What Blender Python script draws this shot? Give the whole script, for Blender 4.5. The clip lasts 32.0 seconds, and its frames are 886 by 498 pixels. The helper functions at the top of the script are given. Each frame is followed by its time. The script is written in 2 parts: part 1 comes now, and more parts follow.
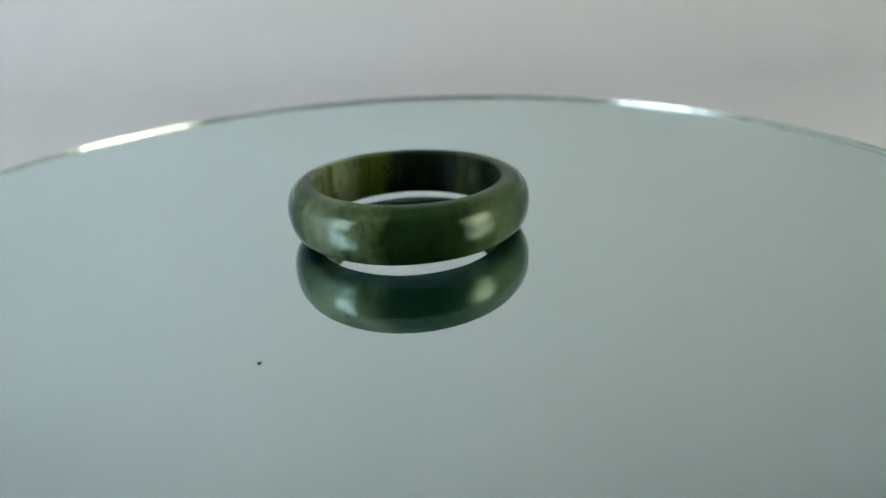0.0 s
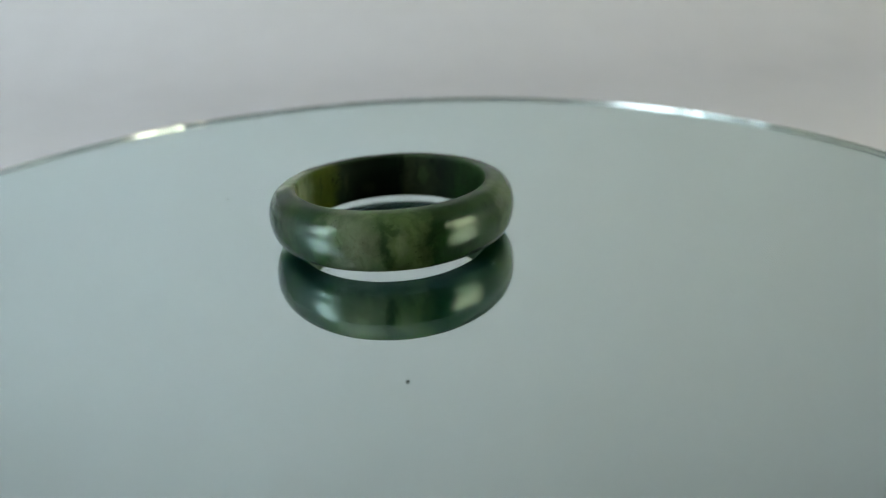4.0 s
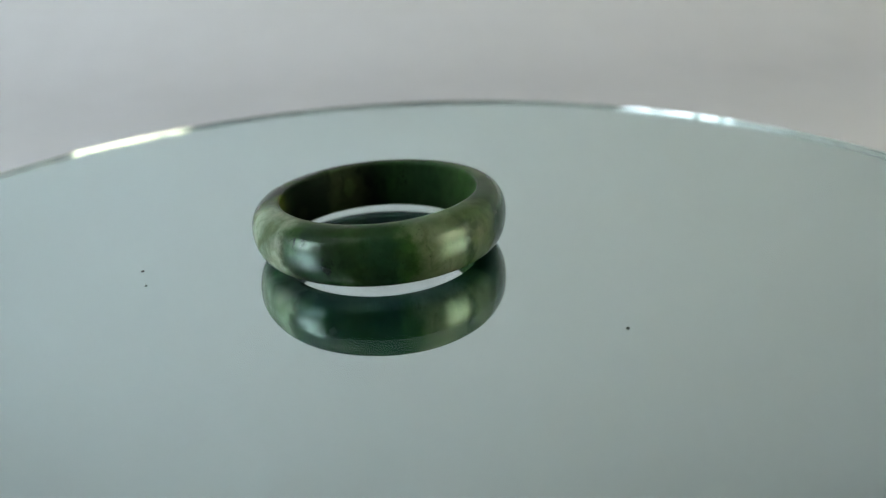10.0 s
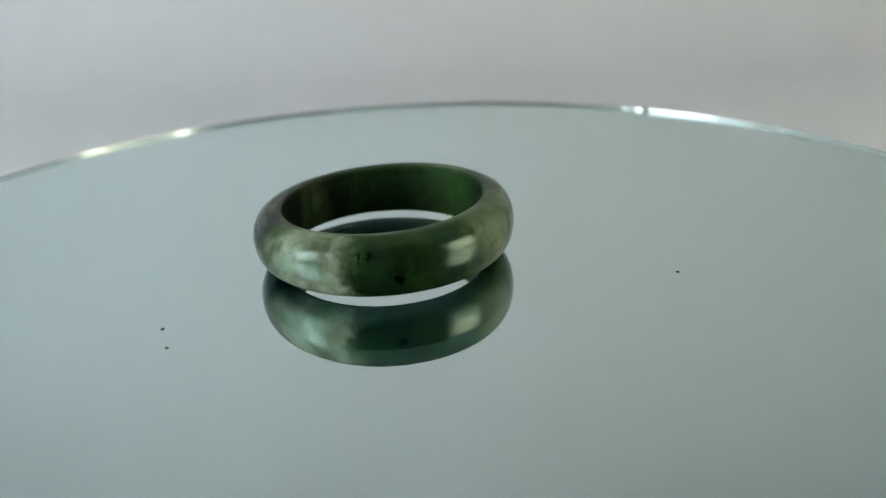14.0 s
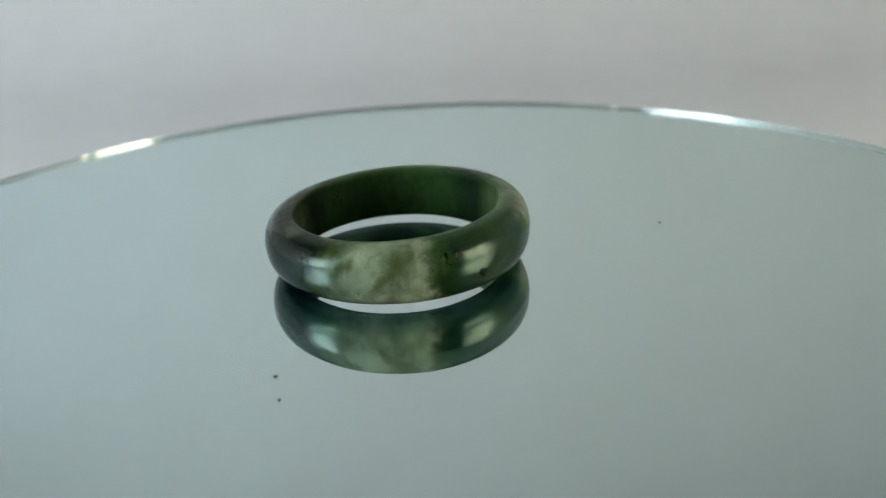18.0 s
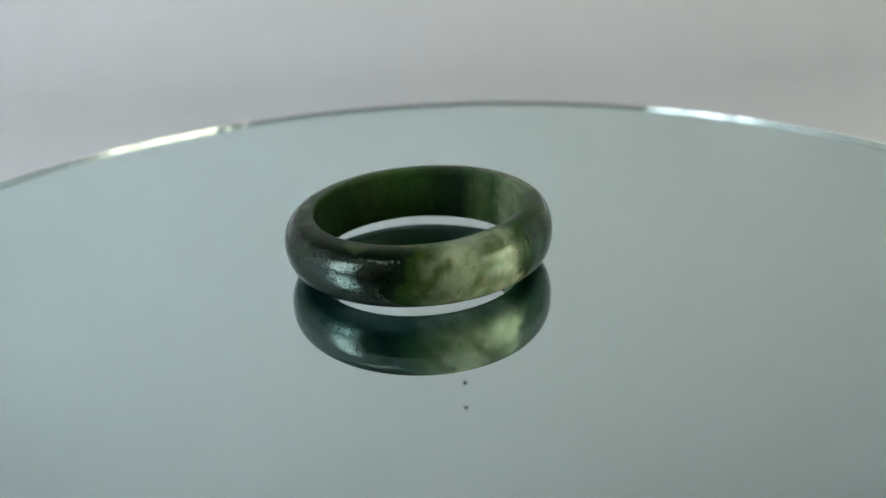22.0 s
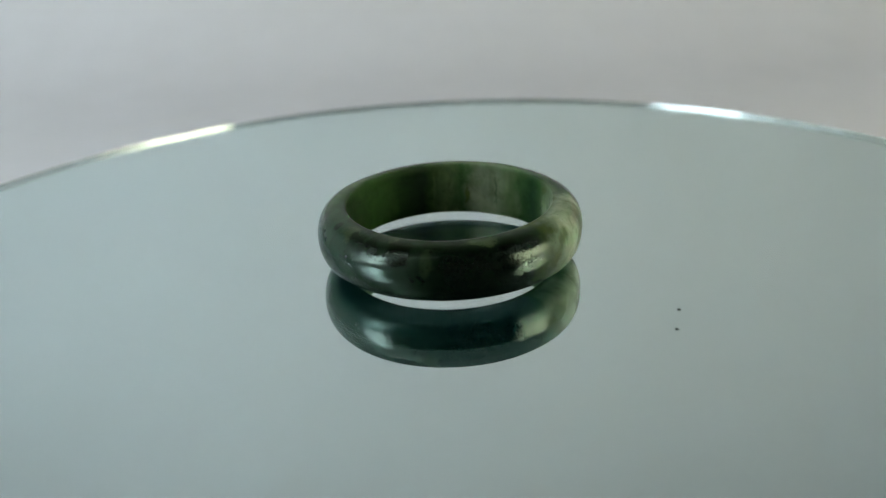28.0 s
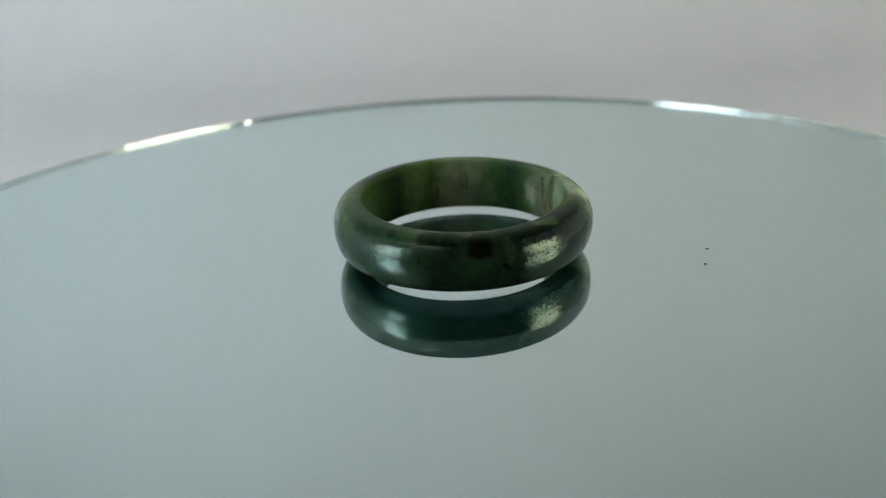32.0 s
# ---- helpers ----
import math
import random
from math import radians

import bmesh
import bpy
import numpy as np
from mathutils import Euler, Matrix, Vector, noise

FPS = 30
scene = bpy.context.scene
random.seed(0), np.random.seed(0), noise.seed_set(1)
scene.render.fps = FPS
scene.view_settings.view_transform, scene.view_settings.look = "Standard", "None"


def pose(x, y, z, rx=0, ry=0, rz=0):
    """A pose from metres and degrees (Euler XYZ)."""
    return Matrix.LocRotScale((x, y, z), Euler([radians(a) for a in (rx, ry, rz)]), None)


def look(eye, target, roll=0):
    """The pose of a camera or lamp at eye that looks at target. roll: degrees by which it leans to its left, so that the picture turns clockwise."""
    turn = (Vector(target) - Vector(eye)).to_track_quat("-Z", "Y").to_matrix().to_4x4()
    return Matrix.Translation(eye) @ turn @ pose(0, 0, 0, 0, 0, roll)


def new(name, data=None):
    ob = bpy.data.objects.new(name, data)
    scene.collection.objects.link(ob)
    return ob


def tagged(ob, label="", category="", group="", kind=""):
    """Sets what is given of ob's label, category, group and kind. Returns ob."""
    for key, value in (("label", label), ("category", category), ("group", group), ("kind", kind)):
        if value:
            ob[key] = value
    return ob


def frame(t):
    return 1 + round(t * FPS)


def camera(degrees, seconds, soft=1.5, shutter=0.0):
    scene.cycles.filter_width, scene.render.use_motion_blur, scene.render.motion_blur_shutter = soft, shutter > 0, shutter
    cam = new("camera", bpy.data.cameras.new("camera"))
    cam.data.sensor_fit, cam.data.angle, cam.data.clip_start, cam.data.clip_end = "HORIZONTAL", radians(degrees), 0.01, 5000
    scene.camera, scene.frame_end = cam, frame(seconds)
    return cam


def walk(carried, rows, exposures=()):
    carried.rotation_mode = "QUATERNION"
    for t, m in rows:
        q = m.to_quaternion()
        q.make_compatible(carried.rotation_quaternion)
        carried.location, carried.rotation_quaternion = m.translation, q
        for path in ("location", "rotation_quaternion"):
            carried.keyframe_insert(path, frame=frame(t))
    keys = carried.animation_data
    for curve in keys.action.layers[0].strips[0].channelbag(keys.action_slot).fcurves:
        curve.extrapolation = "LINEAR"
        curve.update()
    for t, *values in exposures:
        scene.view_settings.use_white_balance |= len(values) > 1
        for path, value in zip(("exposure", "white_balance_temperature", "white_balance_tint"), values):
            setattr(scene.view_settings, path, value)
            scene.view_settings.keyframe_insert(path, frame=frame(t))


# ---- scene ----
MM = 0.001
TOP = 0.030                      # height of the mirror's glass above the table
cam = camera(61.751, 32.0, soft=1.0)
VIEW = Matrix.Translation((0, 0, TOP + 26.366 * MM)) @ pose(0, 0, 0, 66.467, 0, 0) @ pose(0, 0, 0, 0, 0, -2.784)
walk(cam, [(0.0, VIEW), (32.0, VIEW)])
cam.data.dof.use_dof = True
cam.data.dof.focus_distance = 0.0605
cam.data.dof.aperture_fstop = 28.0

# ---- light: a closed white tent with two lamp panels and a lamp bar ----
world = bpy.data.worlds.new("world")
scene.world = world
world.use_nodes = True
world.node_tree.nodes["Background"].inputs[0].default_value = (0.8, 0.9, 1.0, 1)
world.node_tree.nodes["Background"].inputs[1].default_value = 0.05
scene.view_settings.exposure = 0.0
LAMP_LEFT, LAMP_RIGHT, LAMP_TUBE = 10.1, 7.4, 22.0
COOL, WARM = (0.81, 0.94, 1.02), (1.0, 0.97, 0.69)

# the turning axis and how far the table has turned, in degrees, at each full second
AXIS = (-1.646 * MM, 63.770 * MM)
TURN = [0.02, 7.04, 14.01, 20.89, 27.68, 34.53, 41.65, 49.05, 56.47, 63.76, 70.85, 77.78, 84.57, 91.31, 98.04, 104.77, 111.54,
        118.54, 125.76, 133.01, 140.17, 147.28, 154.34, 161.34, 168.25, 175.14, 182.13, 189.17, 196.09, 202.88, 209.65, 216.47, 223.38]


def turned(t, x=0.0, y=0.0, z=0.0, tilt=None, wobble=True):
    """Pose, at second t, of a thing that rides on the mirror at x, y, z (mm from the axis, z above the glass)."""
    m = Matrix.Translation((AXIS[0], AXIS[1], TOP)) @ pose(0, 0, 0, 0, 0, TURN[t])
    if wobble:
        m = m @ pose(0, 0, 0, 0.323, 0.024, 0)
    m = m @ Matrix.Translation((x * MM, y * MM, z * MM))
    return m @ tilt if tilt else m


# ---- materials ----
def material(name):
    mat = bpy.data.materials.new(name)
    mat.use_nodes = True
    nt = mat.node_tree
    return mat, nt, nt.nodes["Principled BSDF"]


def put(nt, socket, value):
    if isinstance(value, bpy.types.NodeSocket):
        nt.links.new(value, socket)
    else:
        socket.default_value = value


def math_node(nt, op, a, b=0.0, c=0.0, clamp=False):
    n = nt.nodes.new("ShaderNodeMath")
    n.operation, n.use_clamp = op, clamp
    for socket, value in zip(n.inputs, (a, b, c)):
        put(nt, socket, value)
    return n.outputs[0]


def smooth(nt, value, low, high, start=0.0, end=1.0):
    n = nt.nodes.new("ShaderNodeMapRange")
    n.interpolation_type = "SMOOTHSTEP"
    for socket, v in zip(n.inputs[:5], (value, low, high, start, end)):
        put(nt, socket, v)
    return n.outputs[0]


def mixed(nt, fac, a, b, blend="MIX"):
    n = nt.nodes.new("ShaderNodeMix")
    n.data_type, n.blend_type = "RGBA", blend
    put(nt, n.inputs[0], fac)
    put(nt, n.inputs[6], a if isinstance(a, bpy.types.NodeSocket) else (*a, 1))
    put(nt, n.inputs[7], b if isinstance(b, bpy.types.NodeSocket) else (*b, 1))
    return n.outputs[2]


def noise_tex(nt, vector, scale, detail=3.0, rough=0.5, distort=0.0):
    n = nt.nodes.new("ShaderNodeTexNoise")
    if vector is not None:
        nt.links.new(vector, n.inputs["Vector"])
    n.inputs["Scale"].default_value, n.inputs["Detail"].default_value = scale, detail
    n.inputs["Roughness"].default_value, n.inputs["Distortion"].default_value = rough, distort
    return n.outputs[0], n.outputs[1]


def mapped(nt, scale):
    tc = nt.nodes.new("ShaderNodeTexCoord")
    mp = nt.nodes.new("ShaderNodeMapping")
    mp.inputs["Scale"].default_value = scale
    nt.links.new(tc.outputs["Object"], mp.inputs["Vector"])
    return mp.outputs[0]


def bumped(nt, bsdf, height, strength, distance):
    b = nt.nodes.new("ShaderNodeBump")
    b.inputs["Strength"].default_value, b.inputs["Distance"].default_value = strength, distance
    nt.links.new(height, b.inputs["Height"])
    nt.links.new(b.outputs[0], bsdf.inputs["Normal"])


# colours of the stone
VOID = (0.001, 0.002, 0.001)
BLACK = (0.003, 0.007, 0.004)
SOOT = (0.007, 0.016, 0.008)
BROWN = (0.027, 0.038, 0.017)
DARK = (0.011, 0.032, 0.009)
TEAL = (0.014, 0.043, 0.019)
MOSS = (0.022, 0.050, 0.014)
GREEN = (0.033, 0.080, 0.020)
OLIVE = (0.058, 0.084, 0.012)
GREY = (0.084, 0.124, 0.050)
HAZE = (0.118, 0.154, 0.088)
MIST = (0.160, 0.192, 0.116)
PALE = (0.238, 0.292, 0.188)
WHITE = (0.392, 0.456, 0.322)
# the bands of colour round the band and round its bore: degrees and colour
BANDS = [(0, TEAL), (18, TEAL), (32, SOOT), (46, SOOT), (62, SOOT), (72, BLACK), (98, BLACK), (110, SOOT), (116, MOSS), (120, HAZE),
         (126, PALE), (133, WHITE), (146, PALE), (155, WHITE), (160, HAZE), (164, GREEN), (170, TEAL), (182, DARK), (193, MOSS),
         (200, TEAL), (206, TEAL), (213, GREEN), (221, HAZE), (234, HAZE), (246, GREY), (255, GREY), (262, DARK), (284, DARK),
         (298, MOSS), (312, GREY), (332, GREEN), (354, TEAL)]
BORE = [(0, DARK), (14, DARK), (28, BLACK), (40, BROWN), (54, BROWN), (62, BLACK), (90, BLACK), (101, SOOT), (112, OLIVE), (124, OLIVE), (132, HAZE),
        (146, PALE), (154, OLIVE), (160, MIST), (168, MIST), (184, GREEN), (192, TEAL), (203, GREEN), (210, GREY), (222, MIST),
        (237, MIST), (244, GREEN), (250, GREY), (264, MOSS), (271, SOOT), (284, DARK), (296, GREEN), (316, GREEN), (328, MOSS), (346, DARK)]
# clouds, veins and inclusions: degrees, height, half width, half height (mm), lean (degrees), colour, strength
DARK_SPOTS = [(181, 2.05, 0.45, 0.40, 0, VOID, 0.95), (169, 4.0, 0.16, 0.20, 0, VOID, 0.9), (165, 4.0, 0.14, 0.20, 0, VOID, 0.85),
              (51, 4.0, 1.00, 0.80, 0, VOID, 0.97), (38, 4.45, 0.60, 0.25, 0, VOID, 0.9), (29, 4.45, 1.10, 0.22, 0, VOID, 0.9),
              (12, 4.40, 0.45, 0.30, 0, VOID, 0.9), (66, 4.45, 1.10, 0.30, 0, VOID, 0.8), (40, 3.8, 0.45, 0.45, 0, VOID, 0.7),
              (107, 4.10, 1.10, 0.30, 0, BLACK, 0.85), (108, 2.9, 0.70, 1.00, -20, BLACK, 0.6), (97, 3.3, 1.10, 1.40, 0, VOID, 0.7)]
DARK_CLOUDS = [(170, 4.0, 0.50, 0.45, 0, SOOT, 0.6), (267, 4.25, 0.95, 0.40, 0, DARK, 0.8), (245, 4.1, 0.80, 0.30, -20, DARK, 0.6),
               (166, 1.9, 1.30, 0.90, 0, DARK, 0.75), (188, 3.0, 1.30, 0.90, 15, SOOT, 0.45), (276, 2.3, 1.50, 1.00, 10, SOOT, 0.5),
               (200, 1.6, 1.40, 0.70, 0, SOOT, 0.4), (290, 3.2, 0.80, 1.20, 0, DARK, 0.5), (213, 2.4, 0.55, 1.30, 25, MOSS, 0.7),
               (330, 3.6, 0.90, 0.70, 20, DARK, 0.45), (17, 1.9, 1.30, 1.00, 0, SOOT, 0.4)]
PALE_CLOUDS = [(63, 3.5, 0.50, 1.00, 0, BROWN, 0.5), (154, 2.7, 0.75, 1.40, -10, WHITE, 0.8), (135, 1.7, 1.30, 0.90, -15, WHITE, 0.8),
               (136, 3.6, 0.80, 0.90, -20, WHITE, 0.7), (229, 2.2, 1.40, 1.80, 0, MIST, 0.55), (249, 3.0, 0.55, 1.20, 0, HAZE, 0.6),
               (150, 4.5, 1.80, 0.45, 0, WHITE, 0.6), (221, 4.5, 2.00, 0.40, 0, MIST, 0.6), (24, 4.50, 1.10, 0.25, 0, GREY, 0.5),
               (86, 4.55, 1.60, 0.25, 0, GREY, 0.4), (304, 4.0, 0.90, 0.60, 0, HAZE, 0.4), (49, 4.6, 1.00, 0.25, 0, GREY, 0.4)]
VEINS = [(125, 3.3, 0.42, 1.10, -46, OLIVE, 0.70), (119.5, 2.2, 0.36, 0.80, -38, OLIVE, 0.70), (148, 3.75, 0.95, 0.70, -35, OLIVE, 0.75),
         (142, 2.7, 0.45, 1.00, -46, OLIVE, 0.70), (138, 1.8, 0.40, 0.70, -30, OLIVE, 0.55), (241.5, 2.6, 0.36, 1.90, 4, DARK, 0.85),
         (244, 1.3, 0.30, 0.80, -18, DARK, 0.60), (222, 3.0, 0.10, 1.30, 4, GREEN, 0.35), (119, 4.4, 0.80, 0.28, 0, OLIVE, 0.7),
         (152, 4.2, 0.45, 0.50, -30, OLIVE, 0.6), (113, 2.6, 0.90, 1.30, -20, OLIVE, 0.35), (256, 3.0, 0.30, 1.40, 8, DARK, 0.4)]
BORE_CLOUDS = [(31, 2.8, 0.60, 0.75, 0, VOID, 0.9), (58, 3.6, 0.45, 1.00, 0, VOID, 0.8), (36, 3.8, 0.40, 0.45, 0, VOID, 0.7),
               (43, 2.3, 0.75, 0.90, 0, GREY, 0.45), (176, 2.2, 0.85, 1.30, -8, PALE, 0.85), (164, 2.8, 0.25, 1.60, -18, OLIVE, 0.6),
               (155, 3.6, 0.25, 0.90, -15, OLIVE, 0.8), (143, 3.2, 1.30, 1.30, 0, PALE, 0.8), (177, 4.2, 0.60, 0.40, 0, OLIVE, 0.6),
               (241, 1.9, 0.20, 1.10, 6, OLIVE, 0.9), (232, 2.6, 0.60, 1.50, 0, MIST, 0.6), (251, 4.1, 0.60, 0.45, 0, TEAL, 0.35)]
BORE_VEINS = [(120, 2.6, 0.20, 1.40, 10, DARK, 0.7), (222, 2.5, 0.14, 1.50, -6, MOSS, 0.6), (262, 2.6, 0.18, 1.50, 5, GREY, 0.4),
              (20, 2.2, 0.45, 1.00, 0, BLACK, 0.7), (300, 2.0, 0.80, 1.00, 0, GREEN, 0.6), (47, 3.0, 0.10, 1.20, 0, BLACK, 0.7),
              (82, 1.4, 0.80, 0.60, 0, BROWN, 0.4), (98, 2.2, 0.40, 1.20, 10, BROWN, 0.7), (205, 1.8, 0.60, 1.00, 0, HAZE, 0.5)]
# where fine black grains crowd: degrees, height, half width, half height (mm)
GRAINY = [(182, 2.4, 0.9, 0.8), (106, 3.2, 1.3, 1.2), (27, 2.8, 1.2, 0.9), (103, 2.9, 0.8, 0.6), (8, 3.0, 1.0, 1.2), (166, 3.9, 0.8, 0.5), (60, 2.4, 1.4, 0.9)]


def jade():
    mat, nt, bsdf = material("jade")
    tc = nt.nodes.new("ShaderNodeTexCoord")
    p = tc.outputs["Object"]
    w1, wc1 = noise_tex(nt, p, 260, 3, 0.55)
    w2, wc2 = noise_tex(nt, p, 900, 4, 0.65)
    sep = nt.nodes.new("ShaderNodeSeparateXYZ")
    nt.links.new(p, sep.inputs[0])
    turn = math_node(nt, "FRACT", math_node(nt, "MULTIPLY_ADD", math_node(nt, "ARCTAN2", sep.outputs[1], sep.outputs[0]), 1 / (2 * math.pi), 1.0))
    a = math_node(nt, "MULTIPLY_ADD", math_node(nt, "SUBTRACT", w1, 0.5), 0.050, turn)
    a = math_node(nt, "MULTIPLY_ADD", math_node(nt, "SUBTRACT", w2, 0.5), 0.026, a)
    a = math_node(nt, "FRACT", math_node(nt, "ADD", a, 1.0))

    def bands(rows):
        ramp = nt.nodes.new("ShaderNodeValToRGB")
        els = ramp.color_ramp.elements
        for i, (deg, col) in enumerate(rows):
            e = els[i] if i < 2 else els.new(deg / 360)
            e.position, e.color = deg / 360, (*col, 1)
        nt.links.new(a, ramp.inputs[0])
        return ramp.outputs[0]

    # the unrolled band in mm (0.2 mm a degree), its outlines frayed by two sizes of noise
    flat = nt.nodes.new("ShaderNodeCombineXYZ")
    put(nt, flat.inputs[0], math_node(nt, "MULTIPLY", turn, 72.0))
    put(nt, flat.inputs[1], math_node(nt, "MULTIPLY", sep.outputs[2], 1000.0))

    def shifted(v, by, amount):
        n = nt.nodes.new("ShaderNodeVectorMath")
        n.operation = "MULTIPLY_ADD"
        nt.links.new(by, n.inputs[0])
        n.inputs[1].default_value = (amount, amount, 0)
        nt.links.new(v, n.inputs[2])
        less = nt.nodes.new("ShaderNodeVectorMath")
        less.operation = "SUBTRACT"
        nt.links.new(n.outputs[0], less.inputs[0])
        less.inputs[1].default_value = (amount / 2, amount / 2, 0)
        return less.outputs[0]

    v = shifted(shifted(flat.outputs[0], wc1, 1.1), wc2, 1.4)

    def after(col):
        """The same plane, read after col, so that the spots are worked out one by one."""
        n = nt.nodes.new("ShaderNodeVectorMath")
        n.operation = "MULTIPLY_ADD"
        nt.links.new(col, n.inputs[0])
        n.inputs[1].default_value = (1e-7, 1e-7, 0)
        nt.links.new(v, n.inputs[2])
        return n.outputs[0]

    def spot(col, deg, z, wide, tall, lean):
        mp = nt.nodes.new("ShaderNodeMapping")
        mp.vector_type = "TEXTURE"
        mp.inputs["Location"].default_value = (deg * 0.2, z, 0)
        mp.inputs["Rotation"].default_value = (0, 0, radians(lean))
        mp.inputs["Scale"].default_value = (wide, tall, 1)
        nt.links.new(after(col), mp.inputs["Vector"])
        far = nt.nodes.new("ShaderNodeVectorMath")
        far.operation = "LENGTH"
        nt.links.new(mp.outputs[0], far.inputs[0])
        return far.outputs["Value"]

    def spots(col, rows, soft):
        for deg, z, wide, tall, lean, tone, force in rows:
            col = mixed(nt, smooth(nt, spot(col, deg, z, wide, tall, lean), 1 - soft, 1 + soft, force, 0), col, tone)
        return col

    outer = spots(bands(BANDS), PALE_CLOUDS, 0.45)
    outer = spots(outer, DARK_CLOUDS, 0.5)
    outer = spots(outer, VEINS, 0.8)
    outer = spots(outer, DARK_SPOTS, 0.25)
    bore = mixed(nt, 1e-7, bands(BORE), outer)
    bore = spots(bore, BORE_CLOUDS, 0.4)
    bore = spots(bore, BORE_VEINS, 0.5)
    plane = nt.nodes.new("ShaderNodeCombineXYZ")
    nt.links.new(sep.outputs[0], plane.inputs[0]), nt.links.new(sep.outputs[1], plane.inputs[1])
    far = nt.nodes.new("ShaderNodeVectorMath")
    far.operation = "LENGTH"
    nt.links.new(plane.outputs[0], far.inputs[0])
    col = mixed(nt, smooth(nt, far.outputs["Value"], 0.0089, 0.0096, 1, 0), outer, bore)
    # cloudy mottling at two sizes
    c1, _ = noise_tex(nt, p, 420, 2, 0.5, 0.3)
    col = mixed(nt, smooth(nt, c1, 0.45, 0.72, 0, 0.40), col, (1.9, 1.8, 1.75), "MULTIPLY")
    c2, _ = noise_tex(nt, p, 760, 4, 0.6, 0.6)
    col = mixed(nt, smooth(nt, c2, 0.44, 0.66, 0, 0.55), col, (0.50, 0.55, 0.42), "MULTIPLY")
    # upright fibres
    f, _ = noise_tex(nt, mapped(nt, (1, 1, 0.22)), 1500, 3, 0.6)
    col = mixed(nt, smooth(nt, f, 0.38, 0.70, 0, 0.28), col, (0.50, 0.58, 0.46), "MULTIPLY")
    # fine black grains: few everywhere, crowded in places
    g, _ = noise_tex(nt, p, 3300, 2, 0.5)
    col = mixed(nt, smooth(nt, g, 0.68, 0.74, 0, 0.45), col, BLACK)
    crowd = smooth(nt, g, 0.55, 0.62)
    for deg, z, wide, tall in GRAINY:
        col = mixed(nt, math_node(nt, "MULTIPLY", smooth(nt, spot(col, deg, z, wide, tall, 0), 0.3, 1.2, 0.85, 0), crowd), col, VOID)
    # ground, unpolished top; light from above is painted in as paler green
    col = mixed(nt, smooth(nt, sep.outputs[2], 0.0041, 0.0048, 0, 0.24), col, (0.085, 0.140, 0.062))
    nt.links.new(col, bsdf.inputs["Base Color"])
    bsdf.inputs["IOR"].default_value = 1.49
    bsdf.inputs["Specular Tint"].default_value = (0.78, 1.0, 0.84, 1)
    bsdf.inputs["Subsurface Weight"].default_value = 0.85
    bsdf.inputs["Subsurface Radius"].default_value = (0.50, 1.0, 0.58)
    bsdf.inputs["Subsurface Scale"].default_value = 0.0011
    # worn polish: pits and fine scratches along the band
    pits, _ = noise_tex(nt, p, 4200, 4, 0.65)
    scr, _ = noise_tex(nt, mapped(nt, (1, 1, 9)), 1500, 3, 0.6)
    rough = smooth(nt, pits, 0.42, 0.66, 0.015, 0.05)
    inside = smooth(nt, far.outputs["Value"], 0.00888, 0.00905, 1, 0)      # the bore is less polished
    rough = math_node(nt, "MULTIPLY_ADD", inside, 0.30, rough)
    # the two narrow ends of the band are duller
    ends = math_node(nt, "MAXIMUM", smooth(nt, sep.outputs[2], 0.0034, 0.0046), smooth(nt, sep.outputs[2], 0.0, 0.0014, 1, 0))
    rough = math_node(nt, "MULTIPLY_ADD", math_node(nt, "MULTIPLY", ends, smooth(nt, far.outputs["Value"], 0.0104, 0.0109, 1, 0)), 0.10, rough)
    # pits in the polish, more of them where it is worn
    holes, _ = noise_tex(nt, p, 5400, 3, 0.6)
    worn, _ = noise_tex(nt, p, 600, 2, 0.5)
    wear = smooth(nt, worn, 0.30, 0.70)
    holes = math_node(nt, "MULTIPLY_ADD", wear, 0.05, holes)
    gloss = smooth(nt, holes, 0.57, 0.62, 0.54, 0.22)
    even = math_node(nt, "MULTIPLY_ADD", math_node(nt, "SUBTRACT", 0.20, gloss), inside, gloss)
    ground = math_node(nt, "MULTIPLY", ends, smooth(nt, far.outputs["Value"], 0.0104, 0.0109, 0.95, 0.15))
    even = math_node(nt, "MULTIPLY_ADD", math_node(nt, "SUBTRACT", 0.08, even), ground, even)
    nt.links.new(even, bsdf.inputs["Specular IOR Level"])
    nt.links.new(rough, bsdf.inputs["Roughness"])
    h = math_node(nt, "ADD", math_node(nt, "MULTIPLY", pits, 1.6), math_node(nt, "MULTIPLY", scr, 0.5))
    # hand polish leaves low waves
    low_waves, _ = noise_tex(nt, p, 1000, 1, 0.4)
    h = math_node(nt, "MULTIPLY_ADD", low_waves, 3.0, h)
    bumped(nt, bsdf, h, 0.30, 0.00003)
    return mat


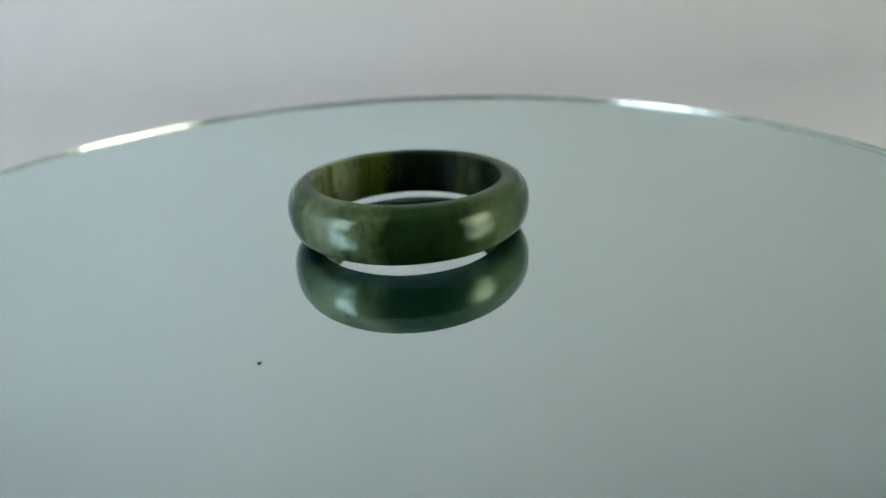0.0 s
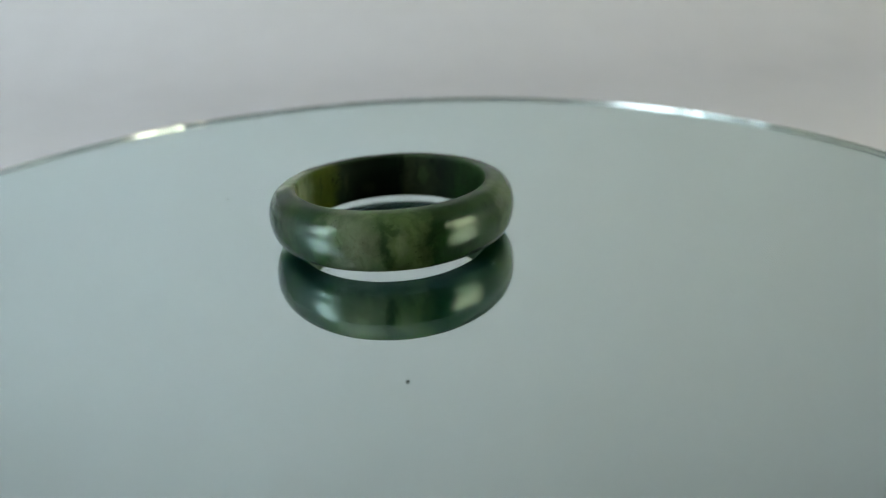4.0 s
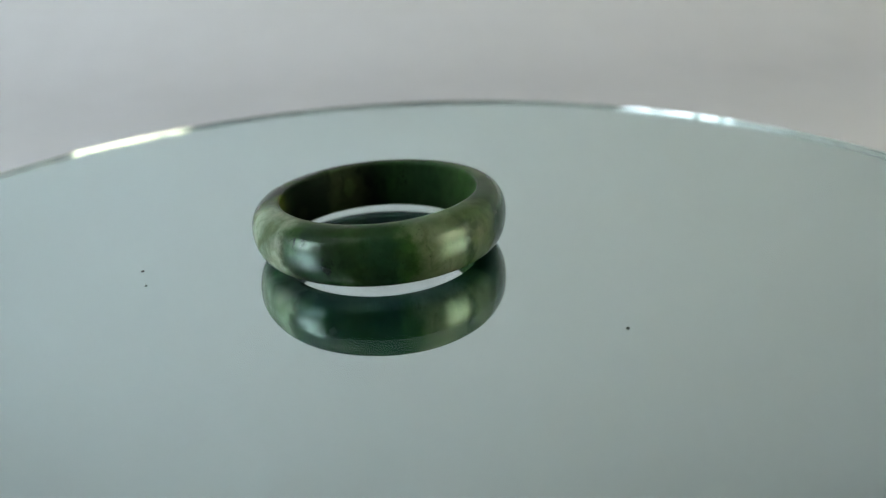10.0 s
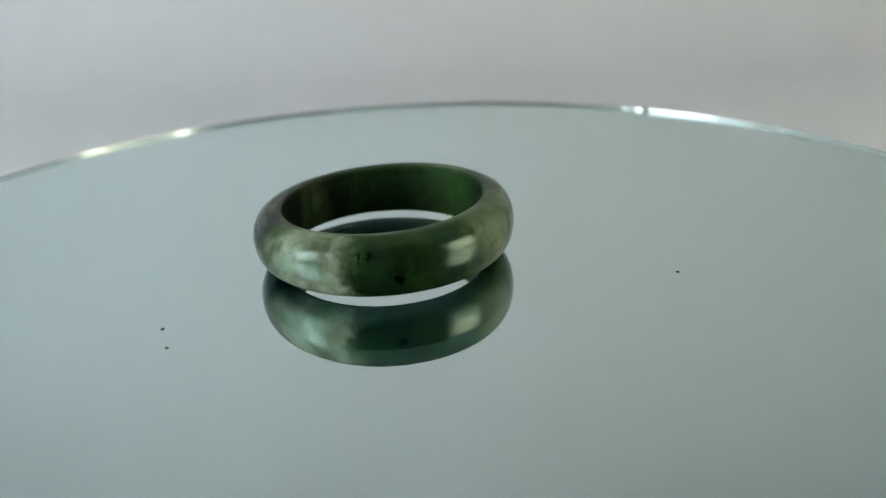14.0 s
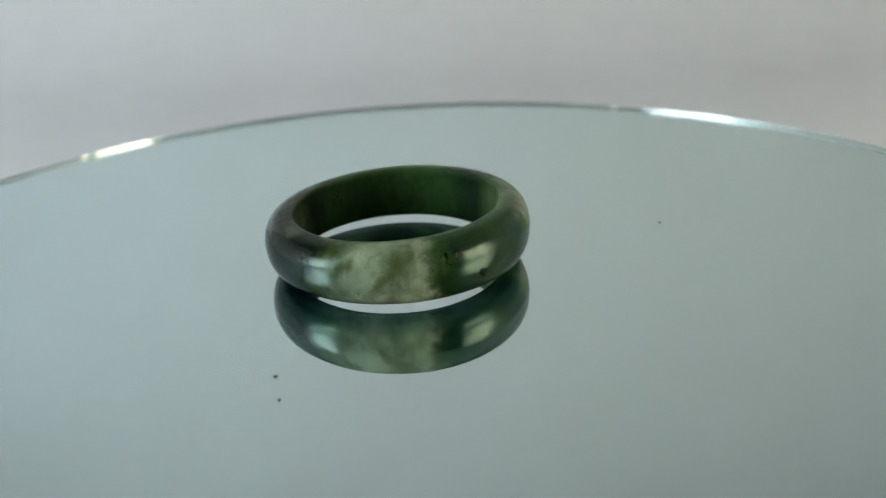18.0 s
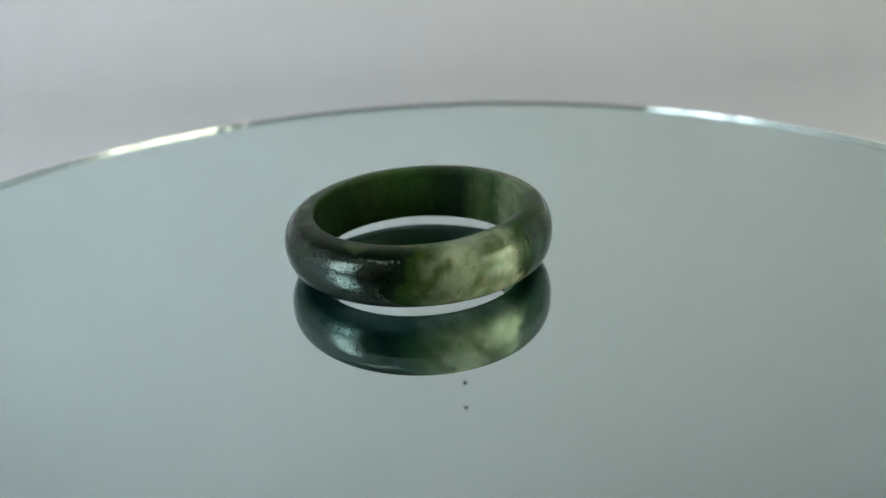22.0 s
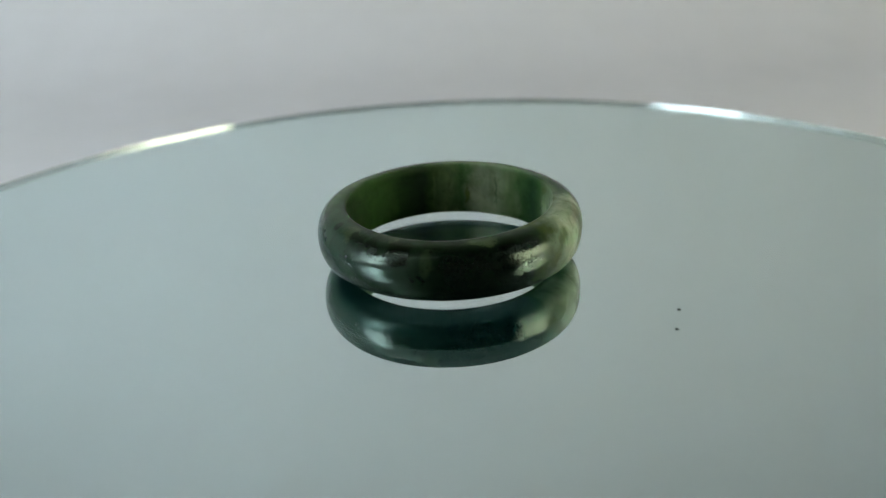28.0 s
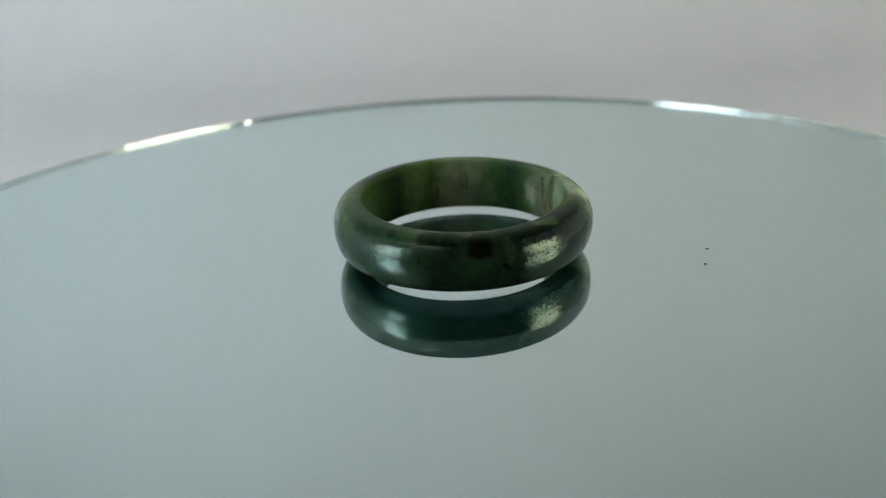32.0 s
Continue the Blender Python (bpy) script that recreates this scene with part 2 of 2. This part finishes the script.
def glass():
    """Clear plate glass with a weak, faintly green gloss on its face and a thin bluish veil mixed in."""
    mat, nt, bsdf = material("mirror_glass")
    clear = nt.nodes.new("ShaderNodeBsdfRefraction")
    clear.inputs["Color"].default_value = (0.910, 0.964, 0.965, 1)
    clear.inputs["IOR"].default_value = 1.52
    clear.inputs["Roughness"].default_value = 0.0
    face = nt.nodes.new("ShaderNodeBsdfGlossy")
    face.inputs["Color"].default_value = (0.62, 0.95, 0.85, 1)
    face.inputs["Roughness"].default_value = 0.0
    both = nt.nodes.new("ShaderNodeMixShader")
    both.inputs[0].default_value = 0.045
    nt.links.new(clear.outputs[0], both.inputs[1])
    nt.links.new(face.outputs[0], both.inputs[2])
    # haze painted over the reflections: a little diffuse teal lifts their darks
    veil = nt.nodes.new("ShaderNodeBsdfDiffuse")
    veil.inputs["Color"].default_value = (0.05, 0.62, 0.68, 1)
    veiled = nt.nodes.new("ShaderNodeMixShader")
    veiled.inputs[0].default_value = 0.013
    nt.links.new(both.outputs[0], veiled.inputs[1])
    nt.links.new(veil.outputs[0], veiled.inputs[2])
    out = [n for n in nt.nodes if n.bl_idname == "ShaderNodeOutputMaterial"][0]
    nt.links.new(veiled.outputs[0], out.inputs[0])
    nt.nodes.remove(bsdf)
    return mat


def ground_edge():
    mat, nt, bsdf = material("ground_glass_edge")
    p = mapped(nt, (1, 1, 1))
    n, _ = noise_tex(nt, p, 420, 4, 0.6)
    bsdf.inputs["Base Color"].default_value = (0.80, 0.95, 0.90, 1)
    bsdf.inputs["Transmission Weight"].default_value = 0.85
    bsdf.inputs["IOR"].default_value = 1.52
    # chipped stretches of the edge are dull: turns round the rim
    sep = nt.nodes.new("ShaderNodeSeparateXYZ")
    nt.links.new(p, sep.inputs[0])
    turn = math_node(nt, "ARCTAN2", sep.outputs[1], sep.outputs[0])
    rough = smooth(nt, n, 0.50, 0.66, 0.07, 0.25)
    for deg, wide, dull in ((-1, 9, 0.5), (35, 6, 0.2), (112, 8, 0.5), (75, 2, 0.3)):
        off = math_node(nt, "ABSOLUTE", math_node(nt, "SUBTRACT", turn, radians(deg)))
        rough = math_node(nt, "ADD", rough, smooth(nt, off, radians(0.6 * wide), radians(wide), dull, 0))
    nt.links.new(rough, bsdf.inputs["Roughness"])
    bumped(nt, bsdf, n, 0.18, 0.0002)
    return mat


def silver():
    mat, nt, bsdf = material("silvering")
    bsdf.inputs["Base Color"].default_value = (0.850, 0.840, 0.838, 1)
    bsdf.inputs["Metallic"].default_value = 1.0
    bsdf.inputs["Roughness"].default_value = 0.0
    return mat


def plain(name, color, rough, bump=0.0, scale=400.0, metal=0.0):
    mat, nt, bsdf = material(name)
    p = mapped(nt, (1, 1, 1))
    n, _ = noise_tex(nt, p, scale, 4, 0.6)
    m, _ = noise_tex(nt, p, scale / 12, 3, 0.5)
    c = mixed(nt, smooth(nt, n, 0.3, 0.7, 0, 0.06), color, tuple(0.6 * v for v in color))
    c = mixed(nt, smooth(nt, m, 0.3, 0.7, 0, 0.10), c, tuple(0.7 * v for v in color))
    nt.links.new(c, bsdf.inputs["Base Color"])
    bsdf.inputs["Roughness"].default_value, bsdf.inputs["Metallic"].default_value = rough, metal
    if bump:
        bumped(nt, bsdf, n, bump, 0.0003)
    return mat


def glow(name, color, strength):
    mat, nt, bsdf = material(name)
    bsdf.inputs["Base Color"].default_value = (0.8, 0.8, 0.8, 1)
    bsdf.inputs["Emission Color"].default_value = (*color, 1)
    bsdf.inputs["Emission Strength"].default_value = strength
    return mat


M_JADE, M_GLASS, M_EDGE, M_SILVER = jade(), glass(), ground_edge(), silver()
M_PAPER = plain("white_paper", (0.912, 0.892, 0.920), 0.85, 0.0, 60)
M_FABRIC = plain("white_tent_fabric", (0.930, 0.930, 0.905), 0.9, 0.3, 1500)
# bluer copy of the tent fabric: the left side's cool light put into colour
M_COOL_LIT = plain("cool_lit_tent_fabric", (0.870, 0.955, 0.985), 0.9, 0.3, 1500)
# unseen roof, kept near black so that little light bounces or mirrors from it
M_ROOF = plain("darkened_tent_roof", (0.07, 0.077, 0.070), 0.9, 0.3, 1500)
M_FLAP = plain("dark_tent_fabric", (0.055, 0.055, 0.052), 0.85, 0.2, 900)
M_HOUSING = plain("black_lamp_plastic", (0.03, 0.03, 0.032), 0.45, 0.1, 300)
M_PLASTIC = plain("white_turntable_plastic", (0.75, 0.75, 0.74), 0.4, 0.05, 300)
M_PAINT = plain("grey_backing_paint", (0.20, 0.21, 0.22), 0.6, 0.1, 500)
M_DUST = plain("dark_lint", (0.03, 0.03, 0.027), 0.9, 0.2, 9000)
M_FAINT = plain("grey_lint", (0.26, 0.28, 0.27), 0.9, 0.2, 9000)


# ---- mesh helpers ----
def finish(name, bm, mat, parent=None, label="", flat=False, turn=True):
    if turn:
        bmesh.ops.recalc_face_normals(bm, faces=bm.faces)
    me = bpy.data.meshes.new(name)
    bm.to_mesh(me)
    bm.free()
    for f in me.polygons:
        f.use_smooth = not flat
    me.materials.append(mat)
    ob = new(name, me)
    if parent:
        ob.parent = parent
    if label:
        ob["label"] = label
    return ob


def revolve(profile, steps, closed=False, wave=None):
    """A bmesh turned round z out of (radius, height) pairs, in mm."""
    bm = bmesh.new()
    rings = []
    for r, z in profile:
        ring_verts = []
        for k in range(steps):
            a = 2 * math.pi * k / steps
            rr, zz = wave(a, r, z) if wave else (r, z)
            ring_verts.append(bm.verts.new((rr * MM * math.cos(a), rr * MM * math.sin(a), zz * MM)))
        rings.append(ring_verts)
    n = len(rings)
    for i in range(n if closed else n - 1):
        a, b = rings[i], rings[(i + 1) % n]
        for k in range(steps):
            j = (k + 1) % steps
            bm.faces.new((a[k], a[j], b[j], b[k]))
    return bm, rings


def block(x0, y0, z0, x1, y1, z1, bevel=0.0):
    bm = bmesh.new()
    bmesh.ops.create_cube(bm, size=1)
    bmesh.ops.scale(bm, vec=(x1 - x0, y1 - y0, z1 - z0), verts=bm.verts)
    bmesh.ops.translate(bm, vec=((x0 + x1) / 2, (y0 + y1) / 2, (z0 + z1) / 2), verts=bm.verts)
    if bevel:
        bmesh.ops.bevel(bm, geom=bm.edges[:], offset=bevel, segments=2, affect="EDGES")
    return bm


# ---- the tent ----
X0, X1, Y0, Y1, HIGH, THICK = -0.32, 0.32, -0.20, 0.42, 0.50, 0.004


def sweep():
    """White paper that lies on the table and curves up the tent's back."""
    bm = bmesh.new()
    line = [(Y0 + 0.006, 0.0), (Y0 + 0.008, 0.0), (Y1 - 0.14, 0.0), (Y1 - 0.13, 0.0)]
    line += [(Y1 - 0.13 + 0.12 * math.sin(a), 0.12 - 0.12 * math.cos(a)) for a in [math.pi / 2 * i / 60 for i in range(1, 61)]]
    line += [(Y1 - 0.01, 0.13), (Y1 - 0.01, HIGH - 0.012), (Y1 - 0.01, HIGH - 0.01)]
    under = [(y + (0.0006 if z > 0.12 else 0.0), z - (0.0006 if z <= 0.12 else 0.0)) for y, z in line]
    loop = [(y, z + 0.001) for y, z in line] + [(y, z + 0.001) for y, z in reversed(under)]
    ends = [[bm.verts.new((x, y, z)) for y, z in loop] for x in (X0 + 0.001, X1 - 0.001)]
    n = len(loop)
    for i in range(n):
        j = (i + 1) % n
        bm.faces.new((ends[0][i], ends[1][i], ends[1][j], ends[0][j]))
    ob = finish("backdrop", bm, M_PAPER)
    return tagged(ob, "white paper sweep on the table curving up behind the mirror", "backdrop", kind="structure")


def shell():
    """The closed tent: white sides, unseen roof darkened to cut reflected light, dark front flap behind the camera
    with a white strip at one side.
    """
    low = -0.006
    for name, box, mat, label in (
            ("wall_left", (X0 - THICK, Y0, 0, X0, Y1, HIGH), M_COOL_LIT, "white tent side tinted blue to stand in for cool light"),
            ("wall_right", (X1, Y0, 0, X1 + THICK, Y1, HIGH), M_FABRIC, "white fabric side of the light tent"),
            ("wall_back", (X0 - THICK, Y1, 0, X1 + THICK, Y1 + THICK, HIGH), M_FABRIC, "white fabric back of the light tent"),
            ("wall_front", (X0 - THICK, Y0 - THICK, 0, X1 + THICK, Y0, HIGH), M_FLAP, "dark fabric front flap of the light tent"),
            ("trim", (X0 + 0.002, Y0 + 0.001, 0.002, -0.18, Y0 + 0.004, HIGH - 0.002), M_FABRIC, "white fabric strip beside the tent's front flap"),
            ("ceiling", (X0 - THICK, Y0 - THICK, HIGH, X1 + THICK, Y1 + THICK, HIGH + THICK), M_ROOF, "unseen tent roof, darkened to cut reflected light"),
            ("floor", (X0 - THICK, Y0 - THICK, low, X1 + THICK, Y1 + THICK, 0), M_FABRIC, "white floor of the light tent")):
        tagged(finish(name, block(*box), mat, flat=True), label, "tent", kind="structure")


def lamp_panel(name, eye, target, wide, high, glow_mat, label):
    """A flat lamp: dark housing with a glowing diffuser in its mouth, facing local -z."""
    lamp = new(name)
    lamp.matrix_basis = look(eye, target)
    finish("housing", block(-wide / 2 - 0.006, -high / 2 - 0.006, 0.002, wide / 2 + 0.006, high / 2 + 0.006, 0.022, 0.003), M_HOUSING, lamp)
    finish("diffuser", block(-wide / 2, -high / 2, -0.002, wide / 2, high / 2, 0.0019, 0.0008), glow_mat, lamp, "glowing white diffuser")
    return tagged(lamp, label, "lamp")


def tube_lamp(start, end):
    """A slim lamp bar under the tent's roof."""
    lamp = new("lamp_bar")
    mid, way = (Vector(start) + Vector(end)) / 2, Vector(end) - Vector(start)
    lamp.matrix_basis = Matrix.Translation(mid) @ pose(0, 0, 0, 0, 0, math.degrees(math.atan2(way.y, way.x)))
    n = way.length / 2
    finish("housing", block(-n - 0.006, -0.011, 0.004, n + 0.006, 0.011, 0.0218, 0.002), M_HOUSING, lamp, flat=True)
    finish("diffuser", block(-n, -0.0025, -0.003, n, 0.0025, 0.0039, 0.001), glow("bar_glow", (0.95, 1.0, 0.97), LAMP_TUBE), lamp, "glowing white diffuser", flat=True)
    return tagged(lamp, "slim white lamp bar hanging under the tent's roof", "lamp")


def ring():
    """A domed band of stone: polished outside, straight wall inside, slightly uneven from the carving."""
    hi, ri, ro = 4.517, 8.819, 11.5
    r0 = ri + 0.25
    prof = []
    for i in range(41):
        q = -math.pi / 2 + math.pi * i / 40
        prof.append((r0 + (ro - r0) * max(math.cos(q), 0.0) ** (0.480 if q < 0 else 0.68), hi / 2 + hi / 2 * math.sin(q)))
    prof += [(ri + 0.10, hi - 0.03), (ri + 0.02, hi - 0.13), (ri, hi - 0.35)]
    prof += [(ri - 0.05 * math.sin(math.pi * f), hi - 0.35 - (hi - 0.7) * f) for f in (0.15, 0.3, 0.5, 0.7, 0.85)]
    prof += [(ri, 0.35), (ri + 0.02, 0.13), (ri + 0.10, 0.03)]

    def wave(a, r, z):
        n = 0.035 * noise.noise(Vector((2 * math.cos(a), 2 * math.sin(a), z * 0.25)))
        wedge = 0.7 * (z / hi) * (0.168 - 0.00335 * r * math.cos(a) - 0.01662 * r * math.sin(a))     # one side is cut a little higher
        wedge += 0.16 * (z / hi) * (1 - 0.34 * math.cos(a) - 0.94 * math.sin(a))
        return r + n, wedge + z * (1 + 0.012 * noise.noise(Vector((1.3 * math.cos(a), 1.3 * math.sin(a), 7.0))))

    bm, _ = revolve(prof, 288, closed=True, wave=wave)
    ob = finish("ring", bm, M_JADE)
    return tagged(ob, "polished mottled green jade band ring lying on the mirror", "ring")


def sheet(radius, z, steps):
    """A flat disc facing up, in mm, as a fan round its middle."""
    bm, rings = revolve([(radius, z), (radius * 0.5, z)], steps)
    mid = bm.verts.new((0, 0, z * MM))
    for k in range(steps):
        bm.faces.new((rings[-1][k], rings[-1][(k + 1) % steps], mid))
    return bm


def mirror():
    """A round mirror of plate glass: clear top and ground edge, silvering and paint below."""
    radius, thick = 59.51, 1.86
    ob = new("round_mirror")
    bm = sheet(radius - 0.12, 0.0, 720)
    finish("glass", bm, M_GLASS, ob, "clear faintly green plate glass", flat=True, turn=False)

    def wave(a, r, z):
        if z == 0.0 or z == -thick:
            return r, z
        # long waves of the grinding and a few short nicks
        w = 0.05 * noise.noise(Vector((9 * math.cos(a), 9 * math.sin(a), 3.0)))
        n = noise.noise(Vector((60 * math.cos(a), 60 * math.sin(a), 1.0)))
        return r + w - (0.13 * (n - 0.14) if n > 0.14 else 0.0), z

    strips = [((radius - 0.12, 0.0), (radius, -0.12)), ((radius, -0.12), (radius, -thick + 0.12)), ((radius, -thick + 0.12), (radius - 0.12, -thick))]
    bm = bmesh.new()
    for upper, lower in strips:
        loops = []
        for r, z in (lower, upper):
            loop = []
            for k in range(720):
                a = 2 * math.pi * k / 720
                rr, zz = wave(a, r, z)
                loop.append(bm.verts.new((rr * MM * math.cos(a), rr * MM * math.sin(a), zz * MM)))
            loops.append(loop)
        for k in range(720):
            j = (k + 1) % 720
            bm.faces.new((loops[0][k], loops[0][j], loops[1][j], loops[1][k]))
    finish("edge", bm, M_EDGE, ob, "ground and slightly chipped glass edge", turn=False)
    bm = sheet(radius - 0.45, -thick, 720)
    finish("silvering", bm, M_SILVER, ob, "silvered back", flat=True, turn=False)
    bm, rings = revolve([(radius - 0.4, -thick - 0.02), (radius - 0.4, -thick - 0.10)], 240)
    bm.faces.new(rings[0]), bm.faces.new(rings[-1])
    finish("backing_paint", bm, M_PAINT, ob, "grey paint on the back", flat=True)
    return tagged(ob, "round silvered mirror with a thin glass edge turning slowly", "mirror")


def turntable():
    """A small round stand: a still base and, on it, the platter that turns."""
    stand = new("turntable")
    stand.matrix_basis = Matrix.Translation((AXIS[0], AXIS[1], 0))
    bm, rings = revolve([(44, 1.1), (45, 2.2), (45, 11.0), (44, 12.0)], 96)
    bm.faces.new(rings[0]), bm.faces.new(rings[-1])
    finish("base", bm, M_PLASTIC, stand, flat=True)
    bm, rings = revolve([(40, 12.0), (48, 13.5), (48.5, 14), (48.5, 27.2), (48, 27.7)], 96)
    bm.faces.new(rings[0]), bm.faces.new(rings[-1])
    plate = finish("platter", bm, M_PLASTIC, stand, flat=True)
    tagged(stand, "white plastic turntable standing on the paper under the mirror", "turntable")
    return plate


def speck(size, seed, mat, label):
    """A crumb of lint, a fraction of a millimetre across."""
    bm = bmesh.new()
    bmesh.ops.create_icosphere(bm, subdivisions=2, radius=size * MM)
    for v in bm.verts:
        n = noise.noise(v.co * (900 / size) + Vector((seed, 0, 0)))
        v.co *= 1 + 0.5 * n
        v.co.z *= 0.5
    low = min(v.co.z for v in bm.verts)
    for v in bm.verts:
        v.co.z -= low
    return tagged(finish("dust_speck", bm, mat), label, "dust", "specks on the mirror")


# ---- the things ----
sweep()
shell()
lamp_panel("softbox_lamp", (-0.275, -0.05, 0.132), (-0.10, 0.28, 0.10), 0.13, 0.165, glow("cool_glow", COOL, LAMP_LEFT), "cool white flat lamp at the tent's side")
lamp_panel("softbox_lamp", (0.270, -0.045, 0.104), (0.02, 0.08, 0.05), 0.13, 0.14, glow("warm_glow", WARM, LAMP_RIGHT), "warm white flat lamp at the tent's side")
tube_lamp((-0.275, 0.01, 0.478), (-0.145, -0.165, 0.478))
RING, MIRROR, PLATTER = ring(), mirror(), turntable()
RING_AT = (-1.384, 3.682)
SPECKS = [((-13.08, 21.19, 0.02), speck(0.16, 1, M_DUST, "tiny dark crumb of dust on the mirror")),
          ((9.21, 15.17, 0.02), speck(0.06, 2, M_FAINT, "faint grey crumb of dust on the mirror")),
          ((9.30, 14.50, 0.02), speck(0.06, 3, M_FAINT, "faint grey crumb of dust on the mirror")),
          ((7.82, 16.59, 0.02), speck(0.055, 4, M_FAINT, "faint grey crumb of dust on the mirror")),
          ((6.31, 15.87, 0.02), speck(0.06, 5, M_FAINT, "faint grey crumb of dust on the mirror")),
          ((1.90, 21.50, 0.02), speck(0.07, 6, M_FAINT, "faint grey crumb of dust on the mirror")),
          ((-14.45, 25.77, 0.02), speck(0.07, 7, M_FAINT, "faint grey crumb of dust on the mirror")),
          ((-14.78, -8.91, 0.02), speck(0.06, 8, M_FAINT, "faint grey crumb of dust on the mirror")),
          ((41.65, -19.33, 0.02), speck(0.10, 9, M_FAINT, "faint grey crumb of dust on the mirror"))]
# a flaw in the silvering shows as one dark dot
flaw = speck(0.15, 11, M_DUST, "dark fleck in the mirror's silvering")
SPECKS.append(((-11.48, -19.57, -1.85), flaw))


def motions():
    times = range(33)
    lean = Matrix.Translation((0, 0, 0.050 * MM)) @ pose(0, 0, 0, -0.286, 0.058, 0)
    walk(MIRROR, [(t, turned(t, -2.207, 0.929, 0)) for t in times])
    walk(PLATTER, [(t, pose(0, 0, 0, 0, 0, TURN[t])) for t in times])
    walk(RING, [(t, turned(t, RING_AT[0], RING_AT[1], 0, lean)) for t in times])
    for place, ob in SPECKS:
        walk(ob, [(t, turned(t, *place)) for t in times])


motions()
